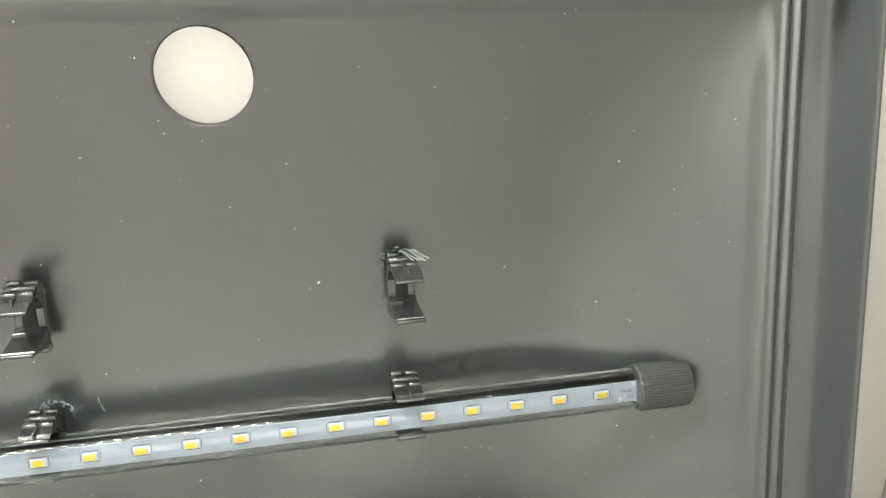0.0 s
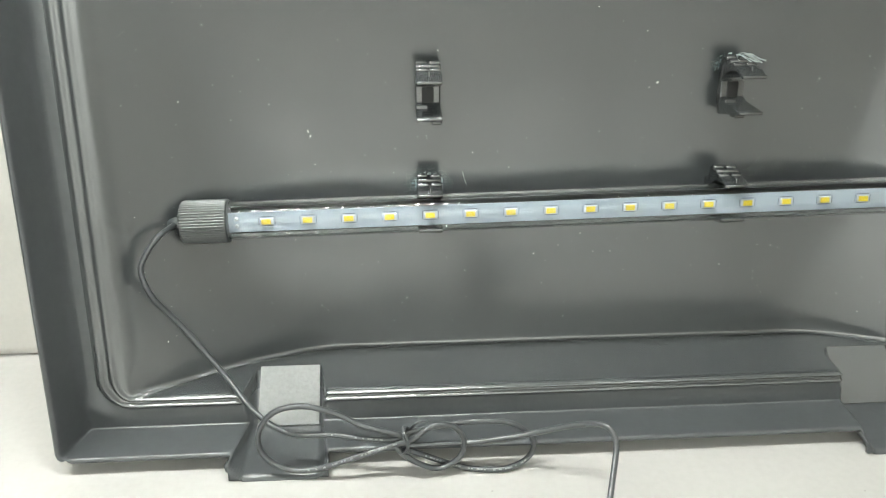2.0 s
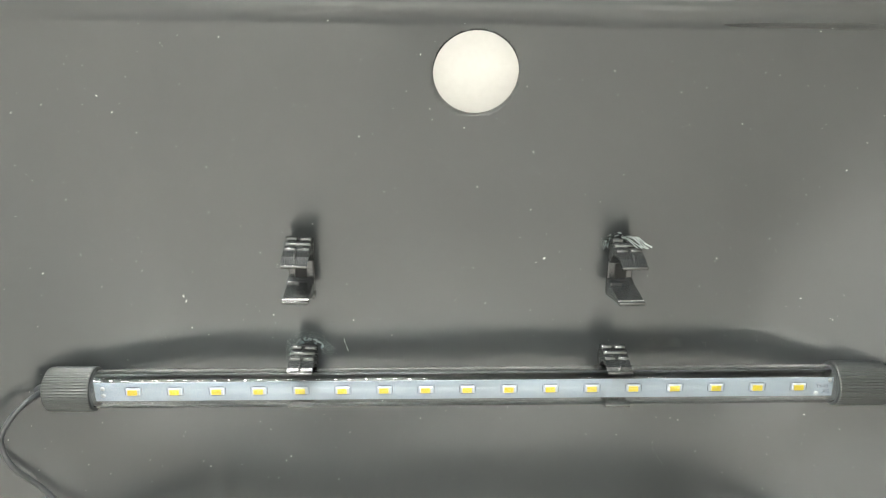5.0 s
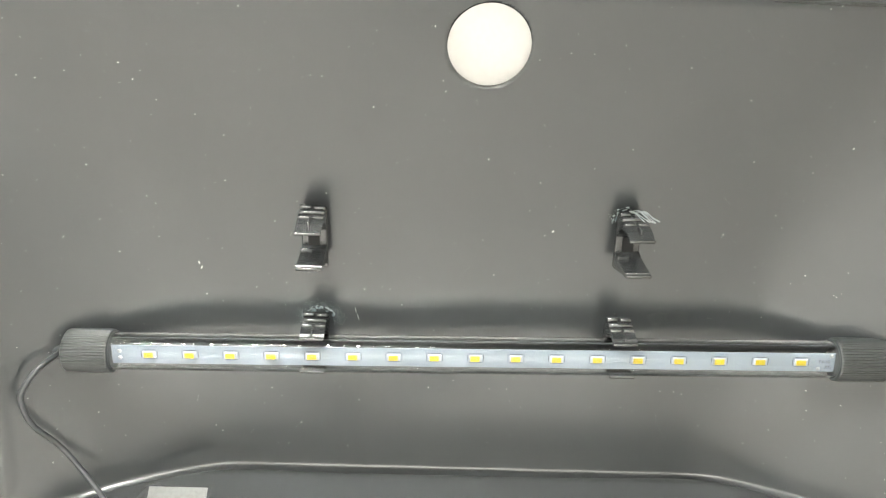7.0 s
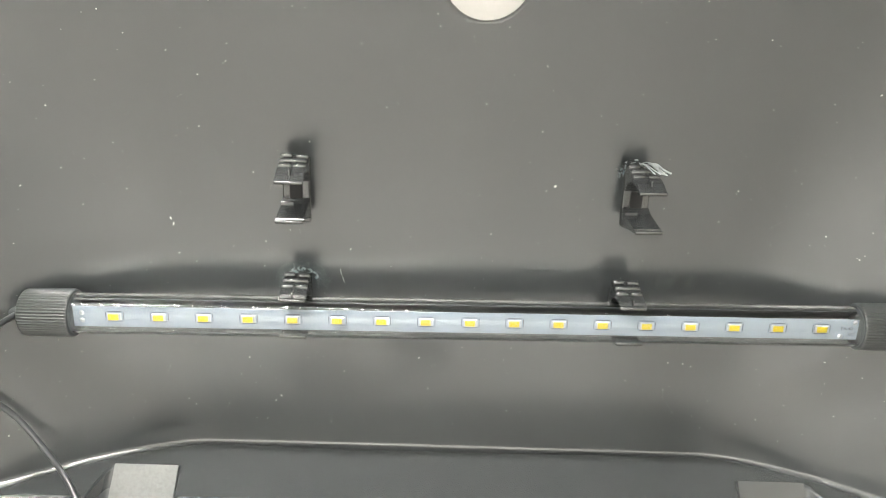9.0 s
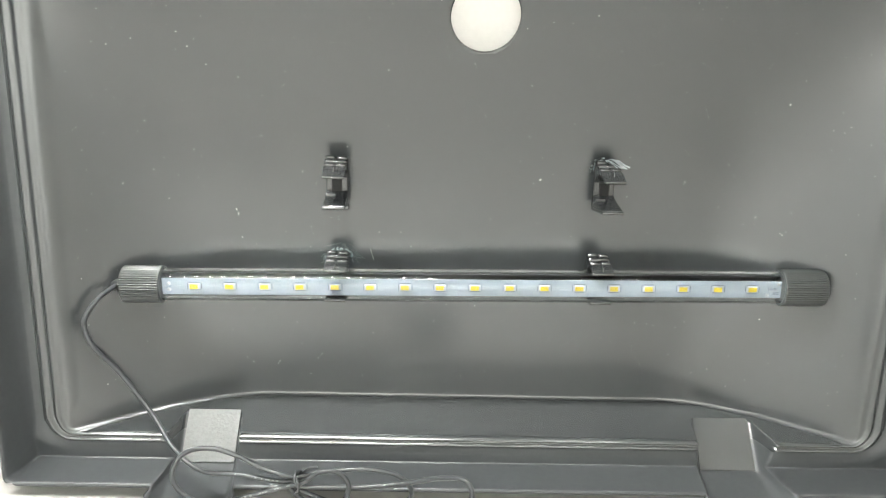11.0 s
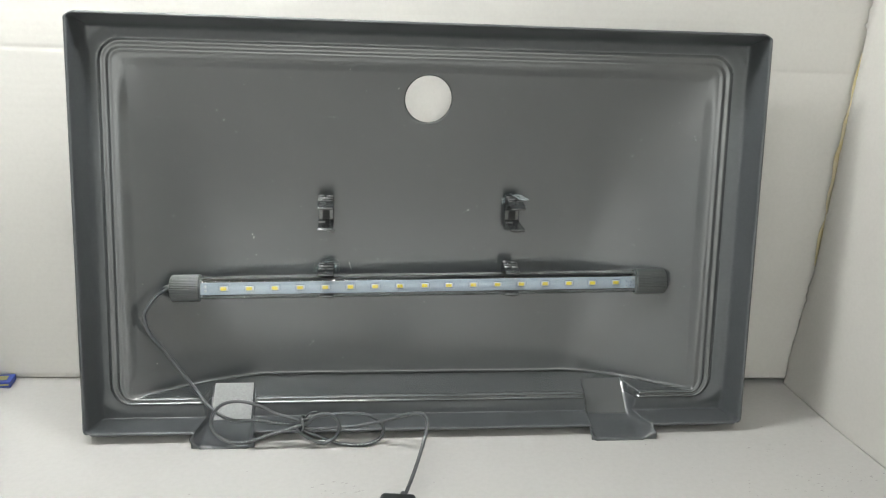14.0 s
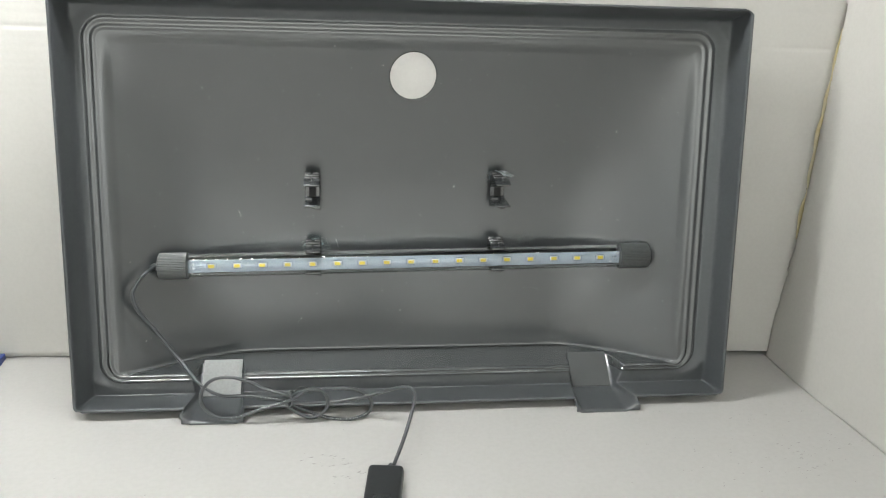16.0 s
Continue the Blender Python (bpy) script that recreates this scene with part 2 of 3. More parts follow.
# ---- the strip lamps over the corner ----
def strip_lamp(x0, x1, y, z, wide):
    t = thing("strip_lamp", Matrix.Translation(((x0 + x1) / 2, y, z)), "lit bar of narrow white diodes over the lid", "lamp", "strip lamps over the lid")
    half = (x1 - x0) / 2
    part("tape", box(-half, half, -0.031, 0.031, 0.0, 0.0015), LAMP_TAPE, t, "", False)
    n = int((x1 - x0) / 0.0165)
    first = None
    for i in range(n):
        x = -half + 0.008 + i * 0.0165
        if first is None:
            first = part("diode", box(-0.0026, 0.0026, -wide, wide, -0.0016, -0.0001), GLOW, t, "glowing white diode", False, Matrix.Translation((x, 0, 0)))
        else:
            d = new("diode", first.data)
            d.parent, d.matrix_local = t, Matrix.Translation((x, 0, 0))
    part("mounting_rail", box(-half, half, -0.034, 0.034, 0.0016, 0.012, 0.001), LAMP_TAPE, t, "", False)
    return t


strip_lamp(-0.52, -0.02, -0.070, 0.60, 0.028)
strip_lamp(0.14, 0.24, -0.070, 0.60, 0.006)

# ---- the lid ----
RIM_Y, LEDGE_Y, Z0, Z1 = -0.042, -0.0165, 0.0105, 0.3178
HOLE_X, HOLE_Z, HOLE_R = -0.0001, 0.2648, 0.0181
SLOTS = [(-0.1688, -0.1390, -0.1790, -0.1325), (0.1370, 0.1715, 0.1325, 0.1850)]


def half_width(z):
    curl = max(0.0, 0.0035 - max(0.0, min(z - Z0, Z1 - z)))
    return 0.2585 - 0.0055 * (z - Z0) / (Z1 - Z0) - (0.0035 - math.sqrt(0.0035 ** 2 - curl ** 2))


def soft(t):
    t = max(0.0, min(1.0, t))
    return t * t * (3 - 2 * t)


def inset(a, b, r):
    """How far inside a corner of radius r, from the distances to its two sides."""
    if a < r and b < r:
        return r - math.hypot(r - a, r - b)
    return min(a, b)


def bump_at(d, centre, width):
    t = abs(d - centre) / width
    return 0.5 + 0.5 * math.cos(math.pi * t) if t < 1 else 0.0


def dome(x, z):
    """The dished panel, a shallow bowl inside the ribs."""
    run = 0.088 + 0.027 * soft((0.105 - z) / 0.07)
    s = max(0.0, min(1.0, (0.2300 - abs(x + 0.002)) / run))
    u = max(0.0, min(1.0, (0.2965 - z) / 0.14))
    sx, sz = 1 - (1 - s) ** 2.05, (1 - (1 - u) ** 2.3) * 1.03 * u / (u + 0.03)
    low = soft((0.24 - z) / 0.13) * soft((0.225 - abs(x + 0.002)) / 0.10)
    foot = max(0.0, 0.11 - z)
    return -0.0165 + 0.0370 * sx * sz + 0.0070 * low + 0.055 * low * foot * foot / (foot + 0.02) + 0.0005 * noise.noise((x * 21, z * 21, 5))


def lid_y(x, z):
    """How deep the lid's inside lies at x, z."""
    side, top, low = half_width(z) - abs(x), Z1 - z, z - Z0
    low = low * 3.0 if low < 0.0023 else 0.0069 + (low - 0.0023)
    d1 = min(inset(side, top, 0.004), inset(side, low, 0.004))
    side2 = half_width(z) - abs(x + 0.002)
    d2 = min(inset(side2, top, 0.031), inset(side2, low - 0.0035, 0.031))
    deep = -0.0205 + 0.0035 * soft((0.030 - low) / 0.024)
    y = RIM_Y + (deep - RIM_Y) * soft(d1 / 0.0072) ** 0.8
    if d1 > 0.0072:
        # a sloping ledge, two ribs round the panel, then the dished panel itself
        ledge = soft((d2 - 0.004) / 0.010)
        y = deep * (1 - ledge) + LEDGE_Y * ledge
        rib = 0.0008 + 0.0010 * soft((0.06 - z) / 0.02)
        under = soft((side2 - low + 0.012) / 0.022)
        y -= rib * (bump_at(d2, 0.0165 - 0.0015 * under, 0.0028 - 0.0010 * under) + 0.9 * bump_at(d2, 0.0222 - 0.0038 * under, 0.0026 - 0.0009 * under))
        start = 0.0236 - 0.0048 * under
        bowl = dome(x, z)
        shelf_run = 0.0024 * max(0.55, min(1.0, (bowl - LEDGE_Y) / 0.030))
        t = (d2 - start) / (0.0105 * (1 - under) + shelf_run * under)
        k = soft(t) * (1 - under) + max(0.0, min(1.0, t)) * under
        # a rounded foot where the shelf meets the panel
        past = max(0.0, d2 - start - shelf_run)
        foot = under * (0.0024 - math.sqrt(0.0024 ** 2 - max(0.0, 0.0024 - past) ** 2))
        y = min(y * (1 - k) + bowl * k, max(bowl - foot, y))
    if z < Z0 - 1e-6:
        y = -1.0
    for xa, xb, ca, cb in SLOTS:
        if ca - 0.004 < x < cb + 0.004 and z < 0.034:
            fall = -0.0150 + (z - 0.008) * 1.0 if z > 0.008 else -0.0150 - (0.008 - z) / 0.0065 * 0.0355
            over = max(xa - x, x - xb, 0.0)
            reach = (xa - ca) if x < xa else (cb - xb)
            over = over / max(reach, 0.002)
            if x < xa < 0:
                over = (over - 0.25) / 0.75
            y = max(y, fall - 0.030 * soft(over))
    if z < Z0:
        for xa, xb, ca, cb in SLOTS:
            if ca <= x <= cb:
                e = min(x - ca, cb - x)
                y = max(-0.0505, min(y, -0.0505 + 0.06 * soft(e / 0.0035)))
    return max(y, -0.0505)


def stops(*spans):
    out = []
    for a, b, step in spans:
        n = max(1, round((b - a) / step))
        out += [a + (b - a) * i / n for i in range(n)]
    return out + [spans[-1][1]]


def lid_panel():
    right = stops((0.0, 0.024, 0.0014), (0.024, 0.124, 0.004), (0.124, 0.190, 0.0011), (0.190, 0.212, 0.003), (0.212, 0.2585, 0.00085))
    us = [-u for u in right[:0:-1]] + right
    zs = stops((0.0015, Z0, 0.0009), (Z0, 0.0135, 0.00035), (0.0135, 0.0225, 0.00075), (0.0225, 0.0265, 0.0004), (0.0265, 0.0345, 0.0004), (0.0345, 0.046, 0.0009), (0.046, 0.236, 0.004), (0.236, 0.274, 0.0014), (0.274, Z1 - 0.004, 0.0009), (Z1 - 0.004, Z1, 0.0004))
    bm = bmesh.new()
    grid = []
    for z in zs:
        scale = half_width(max(z, Z0)) / 0.2585
        row = []
        for u in us:
            x = u * scale
            row.append(bm.verts.new((x, lid_y(x, z), z)))
        grid.append(row)
    for j in range(len(zs) - 1):
        for i in range(len(us) - 1):
            q = (grid[j][i], grid[j][i + 1], grid[j + 1][i + 1], grid[j + 1][i])
            mx, mz = sum(v.co.x for v in q) / 4, sum(v.co.z for v in q) / 4
            if mz < Z0 and not any(ca <= mx <= cb for _, _, ca, cb in SLOTS):
                continue
            if math.hypot(mx - HOLE_X, mz - HOLE_Z) < HOLE_R:
                continue
            if (q[0].co - q[2].co).length < 1e-5 or (q[1].co - q[3].co).length < 1e-5:
                continue
            # rim faces take the lightened matte material
            side, low = half_width(mz) - abs(mx + 0.002), mz - Z0
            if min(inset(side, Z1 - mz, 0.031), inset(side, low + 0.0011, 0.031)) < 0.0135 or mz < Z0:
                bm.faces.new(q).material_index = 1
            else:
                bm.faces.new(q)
    for v in [v for v in bm.verts if not v.link_faces]:
        bm.verts.remove(v)
    for v in bm.verts:
        r = math.hypot(v.co.x - HOLE_X, v.co.z - HOLE_Z)
        if v.is_boundary and r < HOLE_R * 1.2:
            v.co.x = HOLE_X + (v.co.x - HOLE_X) * HOLE_R / r
            v.co.z = HOLE_Z + (v.co.z - HOLE_Z) * HOLE_R / r
            v.co.y = lid_y(v.co.x, v.co.z)
    bmesh.ops.dissolve_degenerate(bm, edges=bm.edges, dist=1e-6)
    return bm


lid = thing("aquarium_lid", LEAN_BACK, "black plastic aquarium lid, inside up front, leaning on a white wall", "lid")
panel = part("panel", lid_panel(), PLASTIC, lid, "glossy dished panel inside a matte rim, its colour lifted for light")
panel.data.materials.append(RIM_LIFTED)
shell = panel.modifiers.new("thickness", "SOLIDIFY")
shell.thickness, shell.offset, shell.use_rim = 0.0018, -1.0, True


def hinge_pad(xa, xb, lift):
    """A thin plate lying in a hinge slot."""
    bm = bmesh.new()
    n, rows = 10, []
    for j in range(13):
        z = 0.0085 + 0.0225 * j / 12
        y = -0.0150 + (z - 0.008)
        rows.append([bm.verts.new((xa + (xb - xa) * i / n, y - lift * 0.7, z + lift * 0.7)) for i in range(n + 1)])
    for a, b in zip(rows, rows[1:]):
        for i in range(n):
            bm.faces.new((a[i], a[i + 1], b[i + 1], b[i]))
    made = bmesh.ops.extrude_face_region(bm, geom=list(bm.faces))
    for v in [g for g in made["geom"] if isinstance(g, bmesh.types.BMVert)]:
        v.co.y += lift * 0.6
        v.co.z -= lift * 0.6
    bmesh.ops.recalc_face_normals(bm, faces=bm.faces)
    return bm


part("hinge_pad", hinge_pad(-0.1702, -0.1393, 0.0012), PAD, lid, "light grey pitted pad in the hinge slot", False)
part("hinge_pad", hinge_pad(0.1380, 0.1712, 0.0010), PLASTIC, lid, "", False)


# ---- the lamp tube ----
TUBE = LEAN_BACK @ Matrix.Translation((0, 0.0037, 0.116)) @ pose(0, 0, 0, 0, -0.9, 0)
tube = thing("light_tube", TUBE, "unlit clear lamp tube with yellow diodes and ribbed black caps", "lamp")


def hollow_tube(x0, x1, r, wall, sides=56):
    bm = bmesh.new()
    rings = [[bm.verts.new((x, q * math.cos(2 * math.pi * i / sides), q * math.sin(2 * math.pi * i / sides))) for i in range(sides)]
             for x, q in ((x0, r), (x0 + 4e-4, r), (x1 - 4e-4, r), (x1, r), (x1, r - wall), (x1 - 4e-4, r - wall), (x0 + 4e-4, r - wall), (x0, r - wall))]
    for p, q in zip(rings, rings[1:] + rings[:1]):
        for i in range(sides):
            bm.faces.new((p[i], p[(i + 1) % sides], q[(i + 1) % sides], q[i]))
    bmesh.ops.recalc_face_normals(bm, faces=bm.faces)
    return bm


glass = part("tube", hollow_tube(-0.1800, 0.1785, 0.0094, 0.0011), GLASS, tube, "clear plastic tube")
glass.visible_shadow = False
strip = part("circuit_strip", box(-0.1785, 0.1775, -0.0037 + 0.0004, -0.0037 + 0.0008, -0.0051, 0.0046, 0.0001, 1), PCB, tube, "pale blue-white circuit strip", False)


def shade_filler(x0, x1, r):
    """An added half-round dark filler that puts shade into the tube behind the strip."""
    n = 14
    outer = [(r * math.cos(a), r * math.sin(a)) for a in [-math.pi / 2 * 1.02 + math.pi * 1.02 * k / n for k in range(n + 1)]]
    inner = [(y * 0.93, z * 0.93) for y, z in outer[::-1]]
    return extrude_profile(outer + inner, x0, x1)


part("shade_filler", shade_filler(-0.1785, 0.1775, 0.0068), CAP, tube, "added dark half-round filler that shades the tube behind the strip")


def outline_print():
    """The thin dark line printed on the strip round a diode, open at its corners."""
    bm = bmesh.new()
    for x0, x1, z0, z1 in ((-0.0031, 0.0031, 0.00210, 0.00242), (-0.0031, 0.0031, -0.00242, -0.00210), (-0.0041, -0.0038, -0.0018, 0.0018), (0.0038, 0.0041, -0.0018, 0.0018)):
        box(x0, x1, 0.00032, 0.0005, z0, z1, bm=bm)
    return bm


body_first = spot_first = line_first = None
for k in range(17):
    at = Matrix.Translation(((k - 8) * 0.02, -0.0037, 0))
    if body_first is None:
        d = body_first = part("diode", box(-0.0031, 0.0031, -0.0006, 0.0004, -0.0017, 0.0017, 0.0002, 1), LED_BODY, tube, "", False, at)
        line_first = part("printed_outline", outline_print(), INK, d, "thin dark printed outline", False)
        s = spot_first = part("phosphor", box(-0.0025, 0.0021, -0.0009, -0.0006, -0.00135, 0.00135, 0.0003, 2), PHOSPHOR, d, "yellow phosphor", False)
    else:
        d = new("diode", body_first.data)
        d.parent, d.matrix_local = tube, at
        o = new("printed_outline", line_first.data)
        o.parent, o["label"] = d, "thin dark printed outline"
        s = new("phosphor", spot_first.data)
        s.parent, s["label"] = d, "yellow phosphor"


def ribbed_cap(x_open, x_end):
    """An end cap: open lip at x_open, rounded end at x_end."""
    s = 1 if x_end > x_open else -1
    prof = [(x_open, 0.0096, 0), (x_open, 0.0102, 0), (x_open + s * 0.0006, 0.0107, 0.2), (x_open + s * 0.0016, 0.0109, 1), (x_end - s * 0.0016, 0.0108, 1),
            (x_end - s * 0.0008, 0.0106, 0.7), (x_end - s * 0.0003, 0.0102, 0.2), (x_end, 0.0096, 0), (x_end, 0.0092, 0), (x_end, 0.004, 0)]
    return lathe_x(prof, 240, 48, 0.0007)


part("end_cap", ribbed_cap(-0.1785, -0.2012), CAP, tube)
part("end_cap", ribbed_cap(0.1768, 0.2022), CAP, tube)
part("cable_gland", lathe_x([(-0.2005, 0.0032, 0), (-0.2045, 0.0029, 0), (-0.2085, 0.0021, 0)], 20), CABLE, tube)
for x, z in ((-0.1745, 0.0015), (-0.1745, -0.002), (0.1750, 0.0032), (0.1690, -0.0036)):
    part("solder_pad", lathe_x([(0, 0.0011, 0), (0.0004, 0.0008, 0)], 12), COPPER, tube, "", True, Matrix.Translation((x, -0.0034, z)) @ pose(0, 0, 0, 0, 0, -90))


def lettering(text, size, m, mat, parent):
    curve = bpy.data.curves.new("print", "FONT")
    curve.body, curve.size, curve.align_x, curve.align_y, curve.extrude = text, size, "CENTER", "CENTER", 0.00002
    tmp = bpy.data.objects.new("print", curve)
    mesh = bpy.data.meshes.new_from_object(tmp)
    bpy.data.objects.remove(tmp)
    mesh.materials.append(mat)
    ob = new("print", mesh)
    ob.parent, ob.matrix_local = parent, m
    ob["label"] = "small grey print"
    return ob


lettering("T4-40", 0.0024, Matrix.Translation((0.1715, -0.00342, 0.0002)) @ pose(0, 0, 0, 90, 0, 0), INK, tube)
lettering("XG", 0.0024, Matrix.Translation((0.1738, -0.00342, -0.0026)) @ pose(0, 0, 0, 90, 0, 0), INK, tube)


# ---- clips ----
def clip_thing(x, z, turn, lip, label):
    """A clip: tall foot, two springy jaws with stepped ridges and lips, a black slab for the square recess's shade."""
    w, back, empty = 0.0060, lid_y(x, z) - 0.0003, lip < 0.0075
    low_lip = 0.0092 if empty else lip
    t = thing("tube_clip", LEAN_BACK @ Matrix.Translation((x, 0.0040, z)) @ pose(0, 0, 0, 0, 0, turn), label, "clip", "clips on the lid")
    foot = back - 0.0040
    part("base", box(-w, w, 0.0108, 0.0138, -0.0125, 0.0120, 0.0005, 1), CLIP, t, "", False)
    part("post", box(-0.0036, 0.0036, 0.0130, foot + 0.0006, -0.0085, 0.0075, 0.0005, 1), CLIP, t, "", False)
    part("foot_plate", box(-w + 0.001, w + 0.0002, 0.0115, 0.0150, -0.0100, 0.0142, 0.0005, 1), CLIP, t, "", False)

    def jaw(sign, thick, lip):
        inner = []
        for i in range(11):
            a = radians(20 + 112 * i / 10)
            inner.append((0.0102 * math.cos(a) + 0.0008, sign * min(0.0100 * math.sin(a) + 0.0003, 0.0099)))
        if sign < 0 and empty:
            inner = [(0.0104, -0.0040), (0.0086, -0.0052), (0.0072, -0.0060), (-0.0066, -0.0088)]
        tip = -0.0082 if empty else -0.0060
        lips = [(tip + 0.0012, sign * lip), (tip - 0.0003, sign * (lip - 0.0002)), (tip - 0.0009, sign * (lip + 0.0005)), (tip - 0.0005, sign * (lip + 0.0013)), (tip + 0.0005, sign * (lip + 0.0014))]
        outer = [(-0.0040, sign * 0.0106), (0.0010, sign * (0.0106 + thick)), (0.0060, sign * (0.0110 + 1.6 * thick)), (0.0120, sign * (0.0114 + 2.3 * thick)), (0.0122, sign * 0.0050)]
        return extrude_profile(inner + lips + outer, -w, w)

    upper = part("upper_jaw", jaw(1, 0.0016, lip), CLIP, t, "", False)
    part("lower_jaw", jaw(-1, 0.0006, low_lip), CLIP, t, "", False)
    for y, h, x0, x1 in ((0.0092, 0.0150, -w, -0.0008), (0.0092, 0.0147, 0.0006, w), (0.0056, 0.0134, -w, w), (0.0022, 0.0120, -w, -0.0006), (0.0022, 0.0120, 0.0006, w)):
        part("ridge", lathe_x([(x0, 0.0011, 0), (x0 + 0.0003, 0.0015, 0), (x1 - 0.0003, 0.0015, 0), (x1, 0.0011, 0)], 14), CLIP, upper, "", True, Matrix.Translation((0, y, h)))
    for sign, height in ((1, lip), (-1, low_lip)):
        part("lip", lathe_x([(-w, 0.0007, 0), (-w + 0.0003, 0.0009, 0), (w - 0.0003, 0.0009, 0), (w, 0.0007, 0)], 14), CLIP, t, "", True, Matrix.Translation((0, -0.0085 if empty else -0.0063, sign * (height + 0.0006))))
    part("rib", box(-0.0004, 0.0004, -0.0060, 0.0030, 0.0098, 0.0122, 0.0002, 1), CLIP, upper, "", False)
    # flat black slab stands in for the shade of a hole
    part("recess_shade", box(-0.0029, 0.0029, 0.0101, 0.0109, -0.0045, 0.0035, 0.0004, 1), DARK, t, "black slab painted as the shade of a square screw recess", False)
    part("latch", box(0.0016, w + 0.0006, 0.0080, 0.0140, -0.0146, -0.0122, 0.0004, 1), CLIP, t, "", False)
    part("stop_bar", box(-w, -0.0004, 0.0054, 0.0068, -0.0068 if empty else -0.0104, -0.0046 if empty else -0.0092, 0.0003, 1), CLIP, t, "", False)
    return t


clip_thing(-0.0800, 0.1718, 0, 0.0068, "empty black plastic tube clip with ridged jaws screwed to the lid")
clip_thing(0.0735, 0.1725, 5, 0.0068, "empty black plastic tube clip, turned a little, with frayed glue")
clip_thing(-0.0800, 0.1162, 0, 0.0081, "black plastic clip holding the lamp tube")
clip_thing(0.0722, 0.1178, 2.5, 0.0081, "black plastic clip holding the lamp tube, slightly turned")

# ---- cable ----
cable = thing("power_cable", LEAN_BACK, "thin black round power cable, coiled and tied, running from the tube", "cable")
LEAD = [(-0.204, 0.0035, 0.1128), (-0.2100, -0.010, 0.1095), (-0.2165, -0.0135, 0.1005), (-0.2182, -0.0145, 0.0935), (-0.2146, -0.0145, 0.0812), (-0.2042, -0.008, 0.0628),
        (-0.1855, -0.013, 0.0392), (-0.168, -0.030, 0.0260), (-0.150, -0.042, 0.0205)]
LOOP_ONE = [(-0.1296, -0.047, 0.0219), (-0.1162, -0.049, 0.0207), (-0.1027, -0.05, 0.0199), (-0.0969, -0.051, 0.0223), (-0.103, -0.052, 0.0251), (-0.1164, -0.05, 0.0285), (-0.127, -0.048, 0.0334), (-0.1419, -0.047, 0.0375), (-0.1555, -0.047, 0.0352), (-0.163, -0.048, 0.0262), (-0.1626, -0.049, 0.0154), (-0.1524, -0.05, 0.0068), (-0.1384, -0.051, 0.0061), (-0.1221, -0.052, 0.0115), (-0.103, -0.052, 0.0176), (-0.0923, -0.0535, 0.0217)]
LOOP_TWO = [(-0.0923, -0.0535, 0.0217), (-0.0827, -0.053, 0.0282), (-0.073, -0.052, 0.0268), (-0.068, -0.0515, 0.0192), (-0.0702, -0.0515, 0.0099), (-0.0798, -0.052, 0.0047), (-0.0908, -0.0525, 0.0089), (-0.0989, -0.0515, 0.0156), (-0.1, -0.05, 0.0199)]
LOOP_THREE = [(-0.1, -0.05, 0.0199), (-0.0902, -0.0485, 0.0234), (-0.0751, -0.048, 0.0257), (-0.0587, -0.0475, 0.0266), (-0.0436, -0.0475, 0.0239), (-0.0341, -0.0475, 0.0152), (-0.0368, -0.0475, 0.0054), (-0.0492, -0.0511, 0.0021), (-0.067, -0.0489, 0.0024), (-0.0848, -0.0488, 0.0092), (-0.0965, -0.0488, 0.0152)]
TAIL = [(-0.096, -0.0488, 0.0151), (-0.0803, -0.0475, 0.0149), (-0.0587, -0.0485, 0.0161), (-0.0364, -0.052, 0.0214), (-0.0205, -0.058, 0.0282), (-0.0094, -0.065, 0.0331), (-0.0038, -0.07, 0.0329), (-0.0022, -0.0745, 0.0268)]
TO_LID = LEAN_BACK.inverted()
ON_TABLE = [TO_LID @ Vector(p) for p in ((-0.0068, -0.0835, 0.0200), (-0.0128, -0.1000, 0.0125), (-0.0188, -0.1155, 0.0076), (-0.0225, -0.1255, 0.0060))]
LEAD = [(x, min(y, lid_y(x, z) - 0.0021) if z < 0.112 else y, z) for x, y, z in LEAD]
part("lead", cord(LEAD + LOOP_ONE + LOOP_TWO[1:] + LOOP_THREE[1:] + TAIL[1:] + ON_TABLE, 0.00138, 9), CABLE, cable)


def cable_print(run, first, last, seed):
    """Small pale bars of print along a run of the cable."""
    rnd = random.Random(seed)
    path = smooth_path(run, 12)
    k = first
    while k < last:
        p, q = path[k], path[k + 1]
        along = (q - p).normalized()
        face = Vector((0.0, -0.86, 0.5))
        face = (face - face.dot(along) * along).normalized()
        across = face.cross(along)
        m = Matrix((along, across, face)).transposed().to_4x4()
        m.translation = p + face * 0.00138
        half = rnd.uniform(0.00035, 0.0008)
        part("print_bar", box(-half, half, -0.00036, 0.00036, -0.0002, 0.00006), CABLE_INK, cable, "tiny pale print", False, m)
        k += rnd.choice((1, 1, 2, 2, 3))


cable_print(LOOP_ONE, 142, 172, 3)
cable_print(LOOP_THREE, 74, 110, 5)
cable_print(LOOP_ONE, 0, 22, 8)


def tie_wrap():
    """A thin wire tie twisted round the coil."""
    c = Vector(LOOP_ONE[-1]) + Vector((-0.003, 0.0015, -0.001))
    pts = [c + Vector((0.0012 * math.sin(2.2 * a), 0.0052 * math.cos(a), 0.0060 * math.sin(a))) for a in [2 * math.pi * k / 10 for k in range(21)]]
    pts += [pts[-1] + Vector((0.003, -0.003, 0.006)), pts[-1] + Vector((0.006, -0.004, 0.0085)), pts[-1] + Vector((0.010, -0.003, 0.0085))]
    return cord(pts, 0.00065, 5, 8)


part("wire_tie", tie_wrap(), CABLE, cable, "thin black wire tie")

